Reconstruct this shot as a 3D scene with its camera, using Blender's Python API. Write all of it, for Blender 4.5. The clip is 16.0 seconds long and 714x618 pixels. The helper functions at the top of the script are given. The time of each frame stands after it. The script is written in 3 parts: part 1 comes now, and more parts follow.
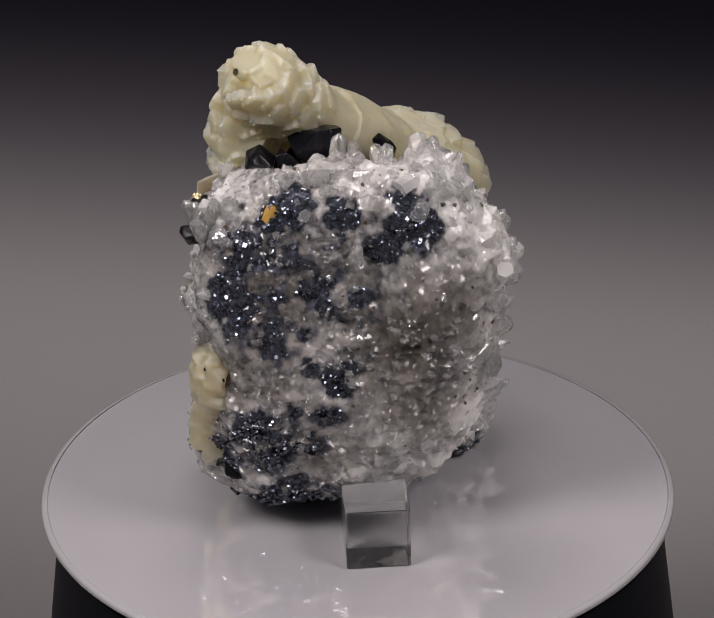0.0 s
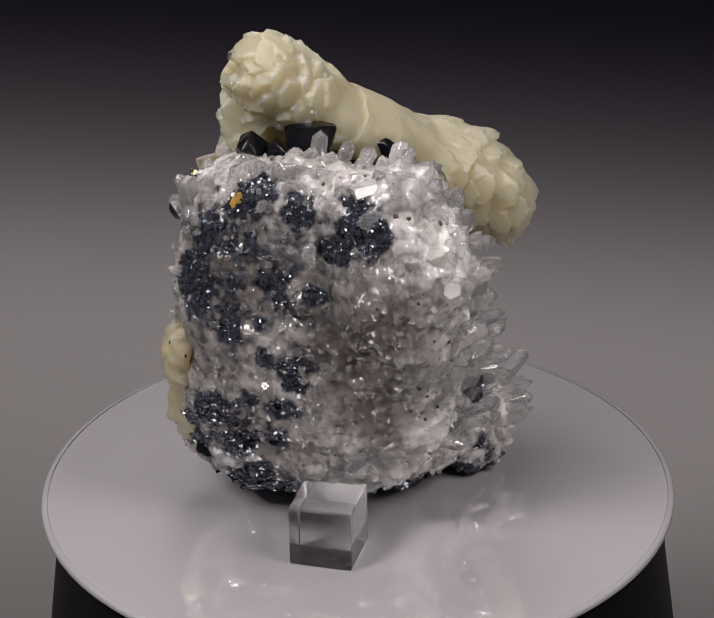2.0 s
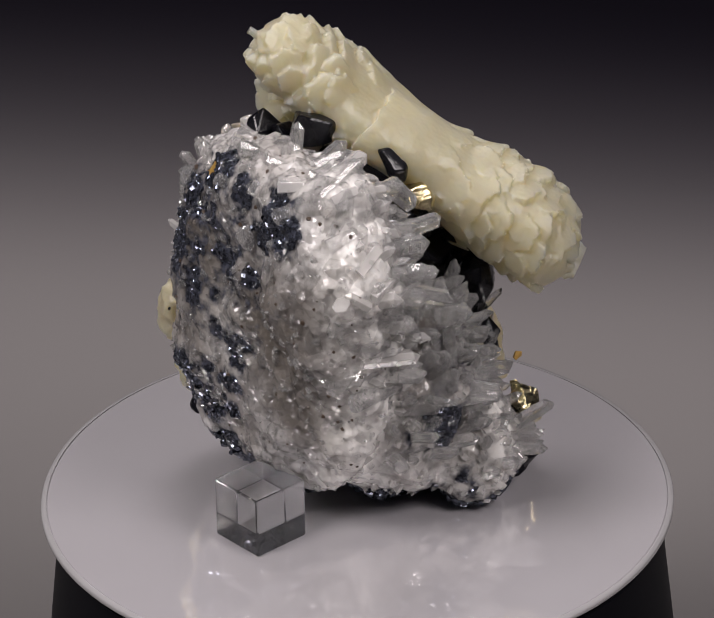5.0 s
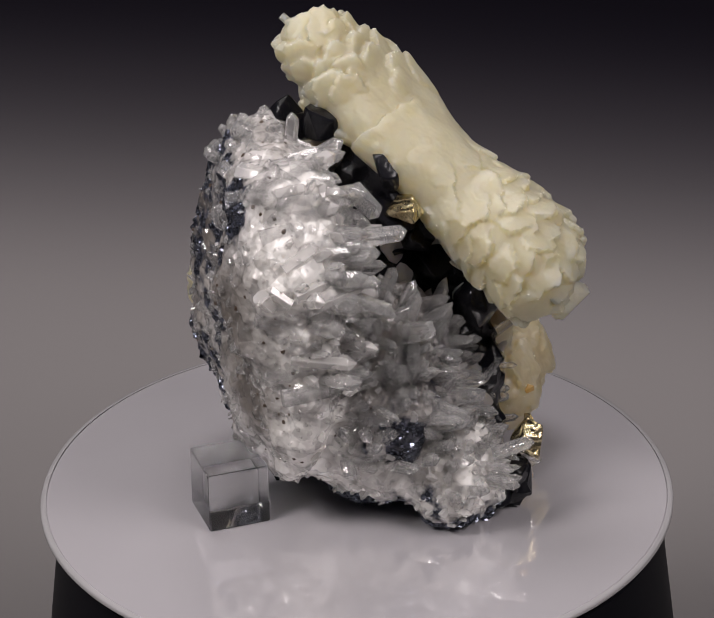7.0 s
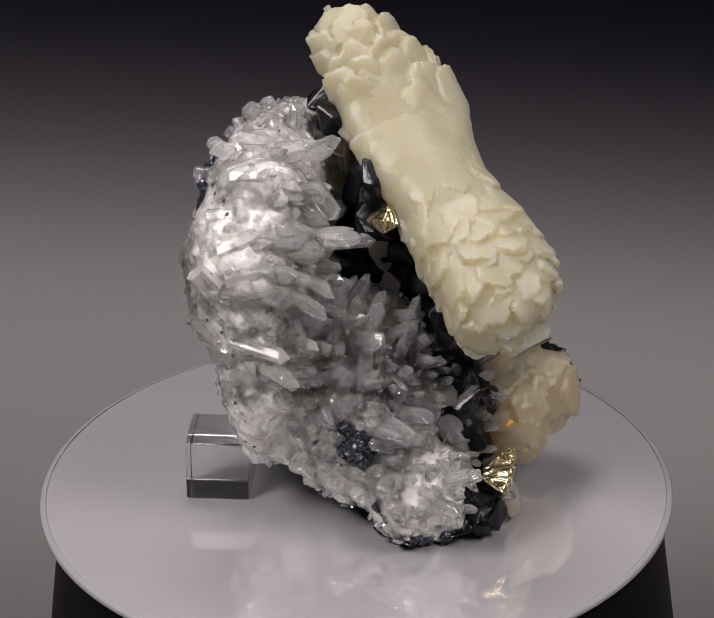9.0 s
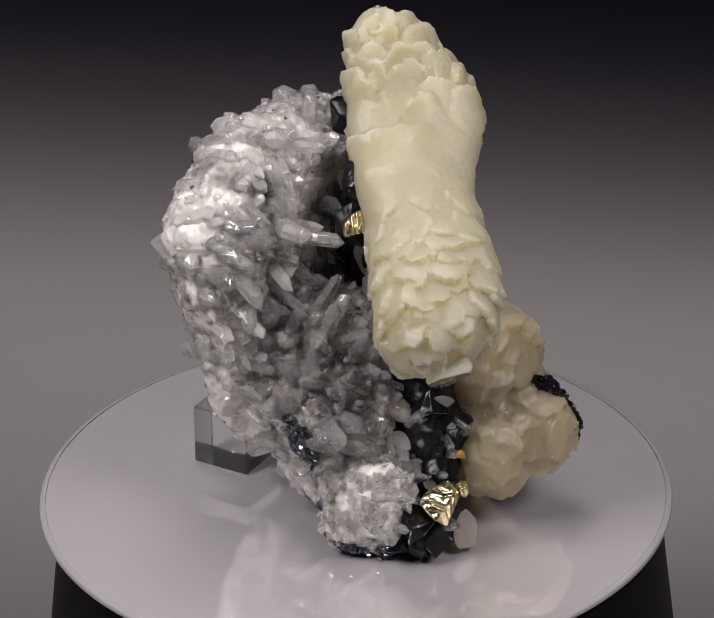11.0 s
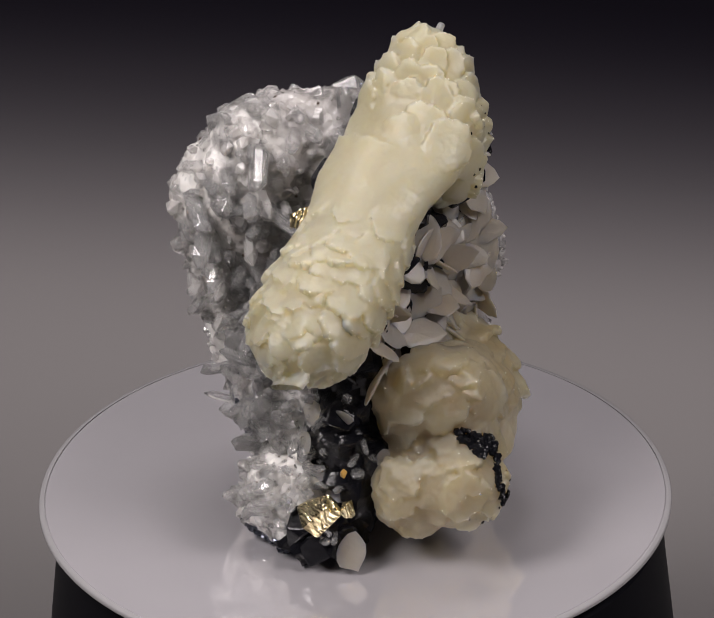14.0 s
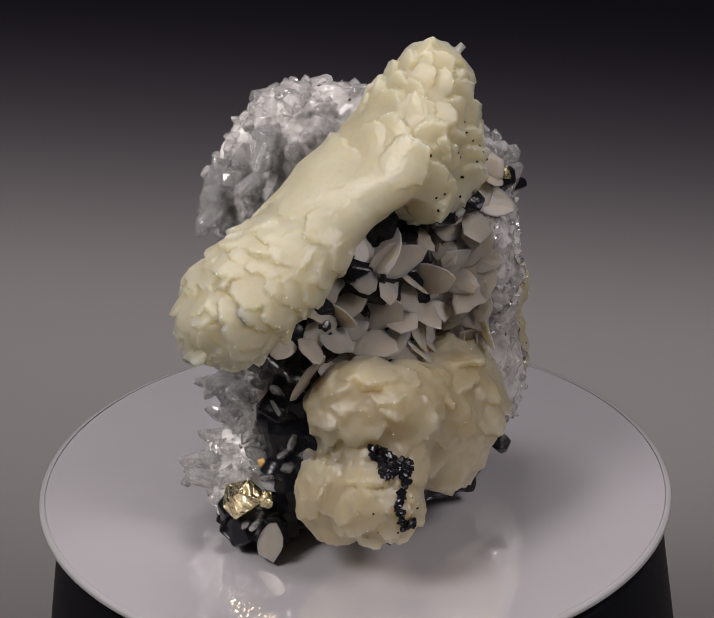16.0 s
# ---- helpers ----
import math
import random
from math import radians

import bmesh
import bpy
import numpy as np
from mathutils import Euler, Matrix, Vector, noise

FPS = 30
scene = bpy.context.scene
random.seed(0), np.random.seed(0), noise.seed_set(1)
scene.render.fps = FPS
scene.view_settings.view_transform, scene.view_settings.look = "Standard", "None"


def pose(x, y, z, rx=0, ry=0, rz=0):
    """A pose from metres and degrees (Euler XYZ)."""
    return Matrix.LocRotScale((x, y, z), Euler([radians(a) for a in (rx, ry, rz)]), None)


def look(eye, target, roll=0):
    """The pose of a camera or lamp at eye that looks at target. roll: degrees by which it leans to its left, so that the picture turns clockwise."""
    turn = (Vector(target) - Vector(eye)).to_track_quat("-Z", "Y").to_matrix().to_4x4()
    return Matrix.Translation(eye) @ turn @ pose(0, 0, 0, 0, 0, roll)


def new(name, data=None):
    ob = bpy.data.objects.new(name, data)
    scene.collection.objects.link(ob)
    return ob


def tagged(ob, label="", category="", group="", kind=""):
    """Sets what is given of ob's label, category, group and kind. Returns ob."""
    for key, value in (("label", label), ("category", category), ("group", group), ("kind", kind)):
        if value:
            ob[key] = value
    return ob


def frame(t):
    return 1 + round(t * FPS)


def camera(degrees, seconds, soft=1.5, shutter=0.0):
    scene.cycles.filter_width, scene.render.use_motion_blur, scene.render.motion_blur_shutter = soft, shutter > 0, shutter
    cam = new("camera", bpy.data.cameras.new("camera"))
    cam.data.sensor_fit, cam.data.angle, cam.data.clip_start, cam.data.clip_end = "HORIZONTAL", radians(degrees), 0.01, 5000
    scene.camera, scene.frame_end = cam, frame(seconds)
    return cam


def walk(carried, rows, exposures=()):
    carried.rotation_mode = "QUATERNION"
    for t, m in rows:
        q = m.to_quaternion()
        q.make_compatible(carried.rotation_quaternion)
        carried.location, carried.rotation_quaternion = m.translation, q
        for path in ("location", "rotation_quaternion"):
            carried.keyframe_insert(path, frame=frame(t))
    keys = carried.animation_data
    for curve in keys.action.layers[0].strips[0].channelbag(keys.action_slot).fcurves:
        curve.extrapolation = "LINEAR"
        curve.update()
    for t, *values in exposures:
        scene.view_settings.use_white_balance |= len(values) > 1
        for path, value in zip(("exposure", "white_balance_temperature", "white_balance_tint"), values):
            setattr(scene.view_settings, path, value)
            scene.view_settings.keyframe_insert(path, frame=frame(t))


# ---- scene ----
# The turntable's axis is the z axis and the disc's top is z = 0; lengths inside the specimen are in millimetres.
MM = 0.001
cam = camera(9.957, 16.0, soft=0.5)
PITCH, ROLL = 62.133, -1.105
CAM = pose(0.00077, -0.56732, 0.33154, PITCH, 0, 0) @ pose(0, 0, 0, 0, 0, ROLL)
walk(cam, [(0, CAM), (16, CAM)])


def turn(t):
    """The turntable's angle in degrees, clockwise seen from above."""
    s = t / 8
    return -(9.5096 * t + 13.104 * s * s - 1.541 * s ** 3)


# ---- light ----
scene.view_settings.exposure = 0.0
world = bpy.data.worlds.new("studio")
scene.world = world
world.use_nodes = True
world.node_tree.nodes["Background"].inputs[0].default_value = (0.5, 0.5, 0.62, 1)
world.node_tree.nodes["Background"].inputs[1].default_value = 0.03


def area_lamp(name, eye, target, size, watts, colour=(1, 1, 1), size_y=None):
    data = bpy.data.lights.new(name, "AREA")
    data.shape, data.size, data.size_y = "RECTANGLE", size, size_y or size
    data.energy, data.color = watts, colour
    ob = new(name, data)
    ob.matrix_world = look(eye, target)
    return tagged(ob, "soft white studio lamp above the turntable", "lamp", kind="structure")


area_lamp("softbox_left", (-0.27, -0.20, 0.39), (0, -0.01, 0.03), 0.16, 2.05, (1, 0.93, 0.92))
area_lamp("softbox_right", (0.27, -0.21, 0.36), (0, -0.01, 0.03), 0.16, 1.35, (1, 0.92, 0.92))
area_lamp("softbox_top", (-0.03, 0.13, 0.46), (0, 0.0, 0.0), 0.18, 1.0, (1, 0.93, 0.95))


# ---- materials ----
def material(name, **values):
    m = bpy.data.materials.new(name)
    m.use_nodes = True
    b = m.node_tree.nodes["Principled BSDF"]
    for key, v in values.items():
        b.inputs[key.replace("_", " ")].default_value = (*v, 1) if isinstance(v, tuple) and len(v) == 3 else v
    return m, m.node_tree.nodes, m.node_tree.links, b


def node(nodes, kind, **sets):
    n = nodes.new("ShaderNode" + kind)
    for key, v in sets.items():
        n.inputs[key.replace("_", " ")].default_value = v
    return n


def ramp(nodes, links, source, *stops):
    r = nodes.new("ShaderNodeValToRGB")
    while len(r.color_ramp.elements) < len(stops):
        r.color_ramp.elements.new(0.5)
    for e, (at, colour) in zip(r.color_ramp.elements, stops):
        e.position, e.color = at, (*colour, 1)
    links.new(source, r.inputs[0])
    r.color_ramp.interpolation = "B_SPLINE" if len(stops) > 4 else "LINEAR"
    return r


def coords(nodes):
    return nodes.new("ShaderNodeTexCoord").outputs["Object"]


def noise_tex(nodes, links, scale, detail=4.0, rough=0.55):
    n = node(nodes, "TexNoise", Scale=scale, Detail=detail, Roughness=rough)
    links.new(coords(nodes), n.inputs["Vector"])
    return n.outputs["Fac"]


def add_bump(nodes, links, bsdf, height, strength, distance):
    b = node(nodes, "Bump", Strength=strength, Distance=distance)
    links.new(height, b.inputs["Height"])
    links.new(b.outputs[0], bsdf.inputs["Normal"])
    return b


def add_facets(n, l, bsdf, scale, tilt, under=None):
    """Tilt the surface cell by cell, as the small faces of a druse do."""
    vor = node(n, "TexVoronoi", Scale=scale)
    l.new(coords(n), vor.inputs["Vector"])
    middle = n.new("ShaderNodeVectorMath")
    middle.operation = "SUBTRACT"
    l.new(vor.outputs["Color"], middle.inputs[0])
    middle.inputs[1].default_value = (0.5, 0.5, 0.5)
    turned = n.new("ShaderNodeVectorTransform")
    turned.vector_type, turned.convert_from, turned.convert_to = "VECTOR", "OBJECT", "WORLD"
    l.new(middle.outputs[0], turned.inputs[0])
    sized = n.new("ShaderNodeVectorMath")
    sized.operation = "SCALE"
    sized.inputs["Scale"].default_value = tilt
    l.new(turned.outputs[0], sized.inputs[0])
    total = n.new("ShaderNodeVectorMath")
    total.operation = "ADD"
    l.new(sized.outputs[0], total.inputs[0])
    l.new(under or n.new("ShaderNodeNewGeometry").outputs["Normal"], total.inputs[1])
    unit = n.new("ShaderNodeVectorMath")
    unit.operation = "NORMALIZE"
    l.new(total.outputs[0], unit.inputs[0])
    l.new(unit.outputs[0], bsdf.inputs["Normal"])
    return unit.outputs[0]


def mat_matrix():
    m, n, l, b = material("milky_quartz_rock", Roughness=0.13)
    b.inputs["Subsurface Weight"].default_value = 0.35
    b.inputs["Subsurface Radius"].default_value = (1, 0.95, 0.9)
    b.inputs["Subsurface Scale"].default_value = 0.004
    milky = ramp(n, l, noise_tex(n, l, 65, 5, 0.6), (0.3, (0.10, 0.083, 0.068)), (0.5, (0.285, 0.268, 0.258)), (0.70, (0.64, 0.63, 0.63)))
    milk = n.new("ShaderNodeAttribute")
    milk.attribute_name = "milk"
    whiter = n.new("ShaderNodeMix")
    whiter.data_type = "RGBA"
    l.new(milk.outputs["Fac"], whiter.inputs["Factor"])
    l.new(milky.outputs[0], whiter.inputs[6])
    whiter.inputs[7].default_value = (0.90, 0.88, 0.85, 1)
    smoke = n.new("ShaderNodeAttribute")
    smoke.attribute_name = "smoke"
    smoky = n.new("ShaderNodeMix")
    smoky.data_type = "RGBA"
    l.new(smoke.outputs["Fac"], smoky.inputs["Factor"])
    l.new(whiter.outputs[2], smoky.inputs[6])
    smoky.inputs[7].default_value = (0.085, 0.070, 0.056, 1)
    cells = node(n, "TexVoronoi", Scale=420.0)
    l.new(coords(n), cells.inputs["Vector"])
    grey = n.new("ShaderNodeRGBToBW")
    l.new(cells.outputs["Color"], grey.inputs[0])
    shade = ramp(n, l, grey.outputs[0], (0.2, (0.72, 0.715, 0.71)), (0.75, (1.1, 1.1, 1.1)))
    spotted = n.new("ShaderNodeMix")
    spotted.data_type, spotted.blend_type = "RGBA", "MULTIPLY"
    spotted.inputs["Factor"].default_value = 0.85
    l.new(smoky.outputs[2], spotted.inputs[6])
    l.new(shade.outputs[0], spotted.inputs[7])
    # besides ore, this attribute holds the shade painted along the rock's foot
    ore = n.new("ShaderNodeAttribute")
    ore.attribute_name = "ore"
    grain = noise_tex(n, l, 600, 3)
    add = node(n, "Math")
    add.operation = "MULTIPLY_ADD"
    l.new(ore.outputs["Fac"], add.inputs[0])
    add.inputs[1].default_value = 1.3
    l.new(grain, add.inputs[2])
    mask = ramp(n, l, add.outputs[0], (0.62, (0, 0, 0)), (0.95, (1, 1, 1)))
    dark = ramp(n, l, noise_tex(n, l, 900, 2), (0.35, (0.010, 0.011, 0.016)), (0.7, (0.07, 0.075, 0.10)))
    mix = n.new("ShaderNodeMix")
    mix.data_type = "RGBA"
    l.new(mask.outputs[0], mix.inputs["Factor"])
    l.new(spotted.outputs[2], mix.inputs[6])
    l.new(dark.outputs[0], mix.inputs[7])
    l.new(mix.outputs[2], b.inputs["Base Color"])
    add_facets(n, l, b, 1700.0, 0.35, add_facets(n, l, b, 520.0, 0.65))
    return m


def let_light_through(m, n, l, b, share):
    """Part of the light goes straight through, as it does through thin clear crystals."""
    mix = node(n, "MixShader")
    mix.inputs[0].default_value = share
    straight = n.new("ShaderNodeBsdfTransparent")
    l.new(b.outputs[0], mix.inputs[1])
    l.new(straight.outputs[0], mix.inputs[2])
    l.new(mix.outputs[0], n["Material Output"].inputs["Surface"])


def mat_quartz(name="clear_quartz", tint=(0.97, 0.965, 0.96), trans=0.86, rough=0.012, share=0.17):
    m, n, l, b = material(name, Roughness=rough, IOR=1.54)
    c = ramp(n, l, noise_tex(n, l, 300, 3), (0.3, tuple(0.9 * v for v in tint)), (0.7, tint))
    l.new(c.outputs[0], b.inputs["Base Color"])
    b.inputs["Transmission Weight"].default_value = trans
    add_bump(n, l, b, noise_tex(n, l, 1200, 2), 0.08, 0.0002)
    let_light_through(m, n, l, b, share)
    return m


def mat_calcite(name="cream_calcite", pale=(0.56, 0.532, 0.392), deep=(0.49, 0.44, 0.275), clear=0.30, depth=0.013):
    m, n, l, b = material(name, Roughness=0.42, Specular_IOR_Level=0.45)
    c = ramp(n, l, noise_tex(n, l, 75, 5, 0.6), (0.3, deep), (0.65, pale))
    l.new(c.outputs[0], b.inputs["Base Color"])
    b.inputs["Subsurface Weight"].default_value = 1.0
    b.inputs["Subsurface Radius"].default_value = (1.0, 0.85, 0.55)
    b.inputs["Subsurface Scale"].default_value = depth
    b.inputs["Transmission Weight"].default_value = clear
    add_bump(n, l, b, noise_tex(n, l, 1600, 3), 0.12, 0.0003)
    return m


def mat_black():
    m, n, l, b = material("black_sphalerite", Base_Color=(0.006, 0.006, 0.008), Roughness=0.22, Specular_IOR_Level=0.28)
    add_bump(n, l, b, noise_tex(n, l, 700, 3), 0.5, 0.0004)
    return m


def mat_pyrite():
    m, n, l, b = material("brassy_pyrite", Metallic=1.0, Roughness=0.24)
    c = ramp(n, l, noise_tex(n, l, 500, 3), (0.3, (0.55, 0.45, 0.24)), (0.7, (0.90, 0.80, 0.52)))
    l.new(c.outputs[0], b.inputs["Base Color"])
    wave = node(n, "TexWave", Scale=300.0, Distortion=11.0, Detail=4.0)
    l.new(coords(n), wave.inputs["Vector"])
    add_bump(n, l, b, wave.outputs["Fac"], 0.55, 0.0004)
    return m


def mat_disc():
    m, n, l, b = material("white_acrylic", Roughness=0.05, IOR=1.75)
    c = ramp(n, l, noise_tex(n, l, 30, 3), (0.3, (0.46, 0.442, 0.464)), (0.7, (0.49, 0.472, 0.494)))
    l.new(c.outputs[0], b.inputs["Base Color"])
    b.inputs["Coat Weight"].default_value, b.inputs["Coat IOR"].default_value, b.inputs["Coat Roughness"].default_value = 1.0, 3.6, 0.03
    return m


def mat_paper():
    m, n, l, b = material("backdrop_paper_painted_falloff", Roughness=0.9, Specular_IOR_Level=0.08)
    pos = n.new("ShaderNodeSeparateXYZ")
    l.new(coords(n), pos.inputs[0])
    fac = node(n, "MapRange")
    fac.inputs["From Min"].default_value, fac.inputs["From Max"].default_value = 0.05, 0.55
    # slants the painted falloff, so the sheet darkens sooner to the right
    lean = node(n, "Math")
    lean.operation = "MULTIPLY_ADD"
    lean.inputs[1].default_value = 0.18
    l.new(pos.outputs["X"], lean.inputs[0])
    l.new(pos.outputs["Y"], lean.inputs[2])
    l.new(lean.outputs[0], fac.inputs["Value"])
    # light falling off across the grey sheet, painted in as a colour ramp
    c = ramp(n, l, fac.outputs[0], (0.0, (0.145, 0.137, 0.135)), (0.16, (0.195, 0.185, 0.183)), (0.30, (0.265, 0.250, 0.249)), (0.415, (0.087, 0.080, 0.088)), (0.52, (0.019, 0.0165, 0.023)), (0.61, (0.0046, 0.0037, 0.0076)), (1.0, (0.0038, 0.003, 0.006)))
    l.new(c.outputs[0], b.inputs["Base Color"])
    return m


MATRIX, QUARTZ, CALCITE, BLACK, PYRITE = mat_matrix(), mat_quartz(), mat_calcite(), mat_black(), mat_pyrite()
QUARTZ_MILKY = mat_quartz("milky_quartz", (0.95, 0.93, 0.91), 0.66, 0.05, 0.16)
CALCITE_DEEP = mat_calcite("honey_calcite", (0.555, 0.495, 0.345), (0.43, 0.345, 0.195), 0.36, 0.013)
PETALS = mat_calcite("pale_calcite", (0.64, 0.565, 0.475), (0.46, 0.395, 0.325), 0.5, 0.003)
GALENA = material("dark_galena", Base_Color=(0.12, 0.13, 0.165), Metallic=0.85, Roughness=0.16)[0]
RUSTY_BLACK = material("dark_rust", Base_Color=(0.05, 0.03, 0.018), Roughness=0.5)[0]
LIMONITE = material("rusty_limonite", Base_Color=(0.42, 0.25, 0.06), Roughness=0.35)[0]
SPARK = material("bright_calcite_facets", Base_Color=(0.85, 0.82, 0.70), Roughness=0.08, IOR=1.66)[0]
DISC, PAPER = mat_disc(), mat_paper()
RIM = material("frosted_acrylic_edge", Base_Color=(0.55, 0.54, 0.55), Roughness=0.15, IOR=1.49, Transmission_Weight=0.5)[0]
PLASTIC = material("black_plastic", Base_Color=(0.004, 0.004, 0.006), Roughness=0.5, Specular_IOR_Level=0.06)[0]
def mat_acrylic():
    m, n, l, b = material("clear_acrylic", Base_Color=(1.0, 1.0, 1.0), Roughness=0.0, IOR=1.49, Transmission_Weight=1.0)
    let_light_through(m, n, l, b, 0.06)
    return m


ACRYLIC = mat_acrylic()


# ---- building helpers ----
def part(name, bm, mat, parent, label=""):
    me = bpy.data.meshes.new(name)
    bm.to_mesh(me)
    bm.free()
    me.materials.append(mat)
    ob = new(name, me)
    ob.parent = parent
    if label:
        ob["label"] = label
    return ob


def smooth(ob, angle=None):
    me = ob.data
    me.polygons.foreach_set("use_smooth", np.ones(len(me.polygons), bool))
    if angle:
        me.set_sharp_from_angle(angle=radians(angle))
    return ob


def ellipsoid(p, c, r, yaw=0.0, tilt=0.0):
    """Distance to an ellipsoid, turned by yaw about z and then leaning by tilt about its own y."""
    q = p - np.array(c, np.float32)
    if yaw or tilt:
        m = np.array(Euler((0, radians(tilt), radians(yaw)), "XYZ").to_matrix(), np.float32)
        q = q @ m
    r = np.array(r, np.float32)
    k0 = np.sqrt(((q / r) ** 2).sum(-1))
    k1 = np.sqrt(((q / (r * r)) ** 2).sum(-1)) + 1e-9
    return k0 * (k0 - 1) / k1


def capsule(p, a, b, ra, rb):
    a, b = np.array(a, np.float32), np.array(b, np.float32)
    ab = b - a
    h = np.clip(((p - a) @ ab) / (ab @ ab), 0, 1)
    return np.sqrt(((p - a - h[..., None] * ab) ** 2).sum(-1)) - (ra + (rb - ra) * h)


def melt(a, b, k):
    h = np.clip(0.5 + 0.5 * (b - a) / k, 0, 1)
    return b + (a - b) * h - k * h * (1 - h)


def solid(field, lo, hi, step):
    """Vertices (mm) and quads of the surface where field(points) is zero, by surface nets."""
    axes = [np.arange(lo[i], hi[i] + step, step, dtype=np.float32) for i in range(3)]
    g = np.stack(np.meshgrid(*axes, indexing="ij"), -1)
    d = field(g)
    neg = d < 0
    n = [len(a) - 1 for a in axes]
    total, count = np.zeros((*n, 3), np.float32), np.zeros(n, np.int32)
    corner = [(i, j, k) for i in (0, 1) for j in (0, 1) for k in (0, 1)]
    cut = lambda f, c: f[c[0]:c[0] + n[0], c[1]:c[1] + n[1], c[2]:c[2] + n[2]]
    for a in corner:
        for ax in range(3):
            if a[ax]:
                continue
            b = tuple(1 if i == ax else a[i] for i in range(3))
            da, db = cut(d, a), cut(d, b)
            cross = cut(neg, a) != cut(neg, b)
            s = np.where(cross, da / np.where(cross, da - db, 1), 0)
            pos = np.zeros((*n, 3), np.float32)
            for i in range(3):
                pos[..., i] = a[i]
            pos[..., ax] += s
            total += pos * cross[..., None]
            count += cross
    used = count > 0
    ids = np.full(n, -1, np.int64)
    ids[used] = np.arange(used.sum())
    cells = np.argwhere(used)
    verts = np.array(lo, np.float32) + (cells + total[used] / count[used][:, None]) * step
    quads = []
    for ax in range(3):
        u, v = [(1, 2), (2, 0), (0, 1)][ax]
        s0 = [slice(None)] * 3
        s1 = [slice(None)] * 3
        s0[ax], s1[ax] = slice(0, -1), slice(1, None)
        a, b = neg[tuple(s0)], neg[tuple(s1)]
        for flip, hit in ((False, a & ~b), (True, ~a & b)):
            e = np.argwhere(hit)
            e = e[(e[:, u] > 0) & (e[:, v] > 0) & (e[:, u] < n[u]) & (e[:, v] < n[v])]
            c = []
            for du, dv in ((-1, -1), (0, -1), (0, 0), (-1, 0)):
                o = e.copy()
                o[:, u] += du
                o[:, v] += dv
                c.append(ids[o[:, 0], o[:, 1], o[:, 2]])
            q = np.stack(c[::-1] if flip else c, 1)
            quads.append(q)
    return verts, np.concatenate(quads)


def vertex_normals(v, q):
    f = np.cross(v[q[:, 2]] - v[q[:, 0]], v[q[:, 3]] - v[q[:, 1]])
    n = np.zeros_like(v)
    for k in range(4):
        np.add.at(n, q[:, k], f)
    return n / (np.linalg.norm(n, axis=1)[:, None] + 1e-9)


def roughen(v, n, waves):
    """Push vertices along their normals by layered noise: (size mm, height mm) a layer."""
    d = np.zeros(len(v), np.float32)
    for size, height in waves:
        d += height * np.array([noise.noise(Vector(p) / size) for p in v.tolist()], np.float32)
    return v + n * d[:, None]


def mesh_part(name, v, q, mat, parent, label=""):
    me = bpy.data.meshes.new(name)
    me.from_pydata((v * MM).tolist(), [], q.tolist())
    me.materials.append(mat)
    ob = new(name, me)
    ob.parent = parent
    if label:
        ob["label"] = label
    return ob


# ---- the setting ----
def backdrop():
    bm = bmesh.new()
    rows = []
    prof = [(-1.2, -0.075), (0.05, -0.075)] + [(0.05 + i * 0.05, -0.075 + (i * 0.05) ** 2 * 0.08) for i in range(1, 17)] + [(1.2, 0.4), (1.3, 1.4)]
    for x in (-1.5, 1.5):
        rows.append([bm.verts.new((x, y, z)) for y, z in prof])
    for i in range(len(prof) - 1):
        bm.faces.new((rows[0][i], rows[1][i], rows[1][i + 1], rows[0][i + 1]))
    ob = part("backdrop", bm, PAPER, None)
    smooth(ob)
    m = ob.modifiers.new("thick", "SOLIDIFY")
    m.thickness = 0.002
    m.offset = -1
    # the sheet's fade to black is light falloff held in its colour
    return tagged(ob, "backdrop paper sheet with light falloff painted on, grey to black", "backdrop", kind="structure")


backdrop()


def lathe(profile, steps=96):
    bm = bmesh.new()
    rings = [[bm.verts.new((r * math.cos(a), r * math.sin(a), z)) for a in [2 * math.pi * i / steps for i in range(steps)]] for r, z in profile]
    for a, b in zip(rings, rings[1:]):
        for i in range(steps):
            bm.faces.new((a[i], a[(i + 1) % steps], b[(i + 1) % steps], b[i]))
    bm.faces.new(rings[0][::-1])
    bm.faces.new(rings[-1])
    return bm


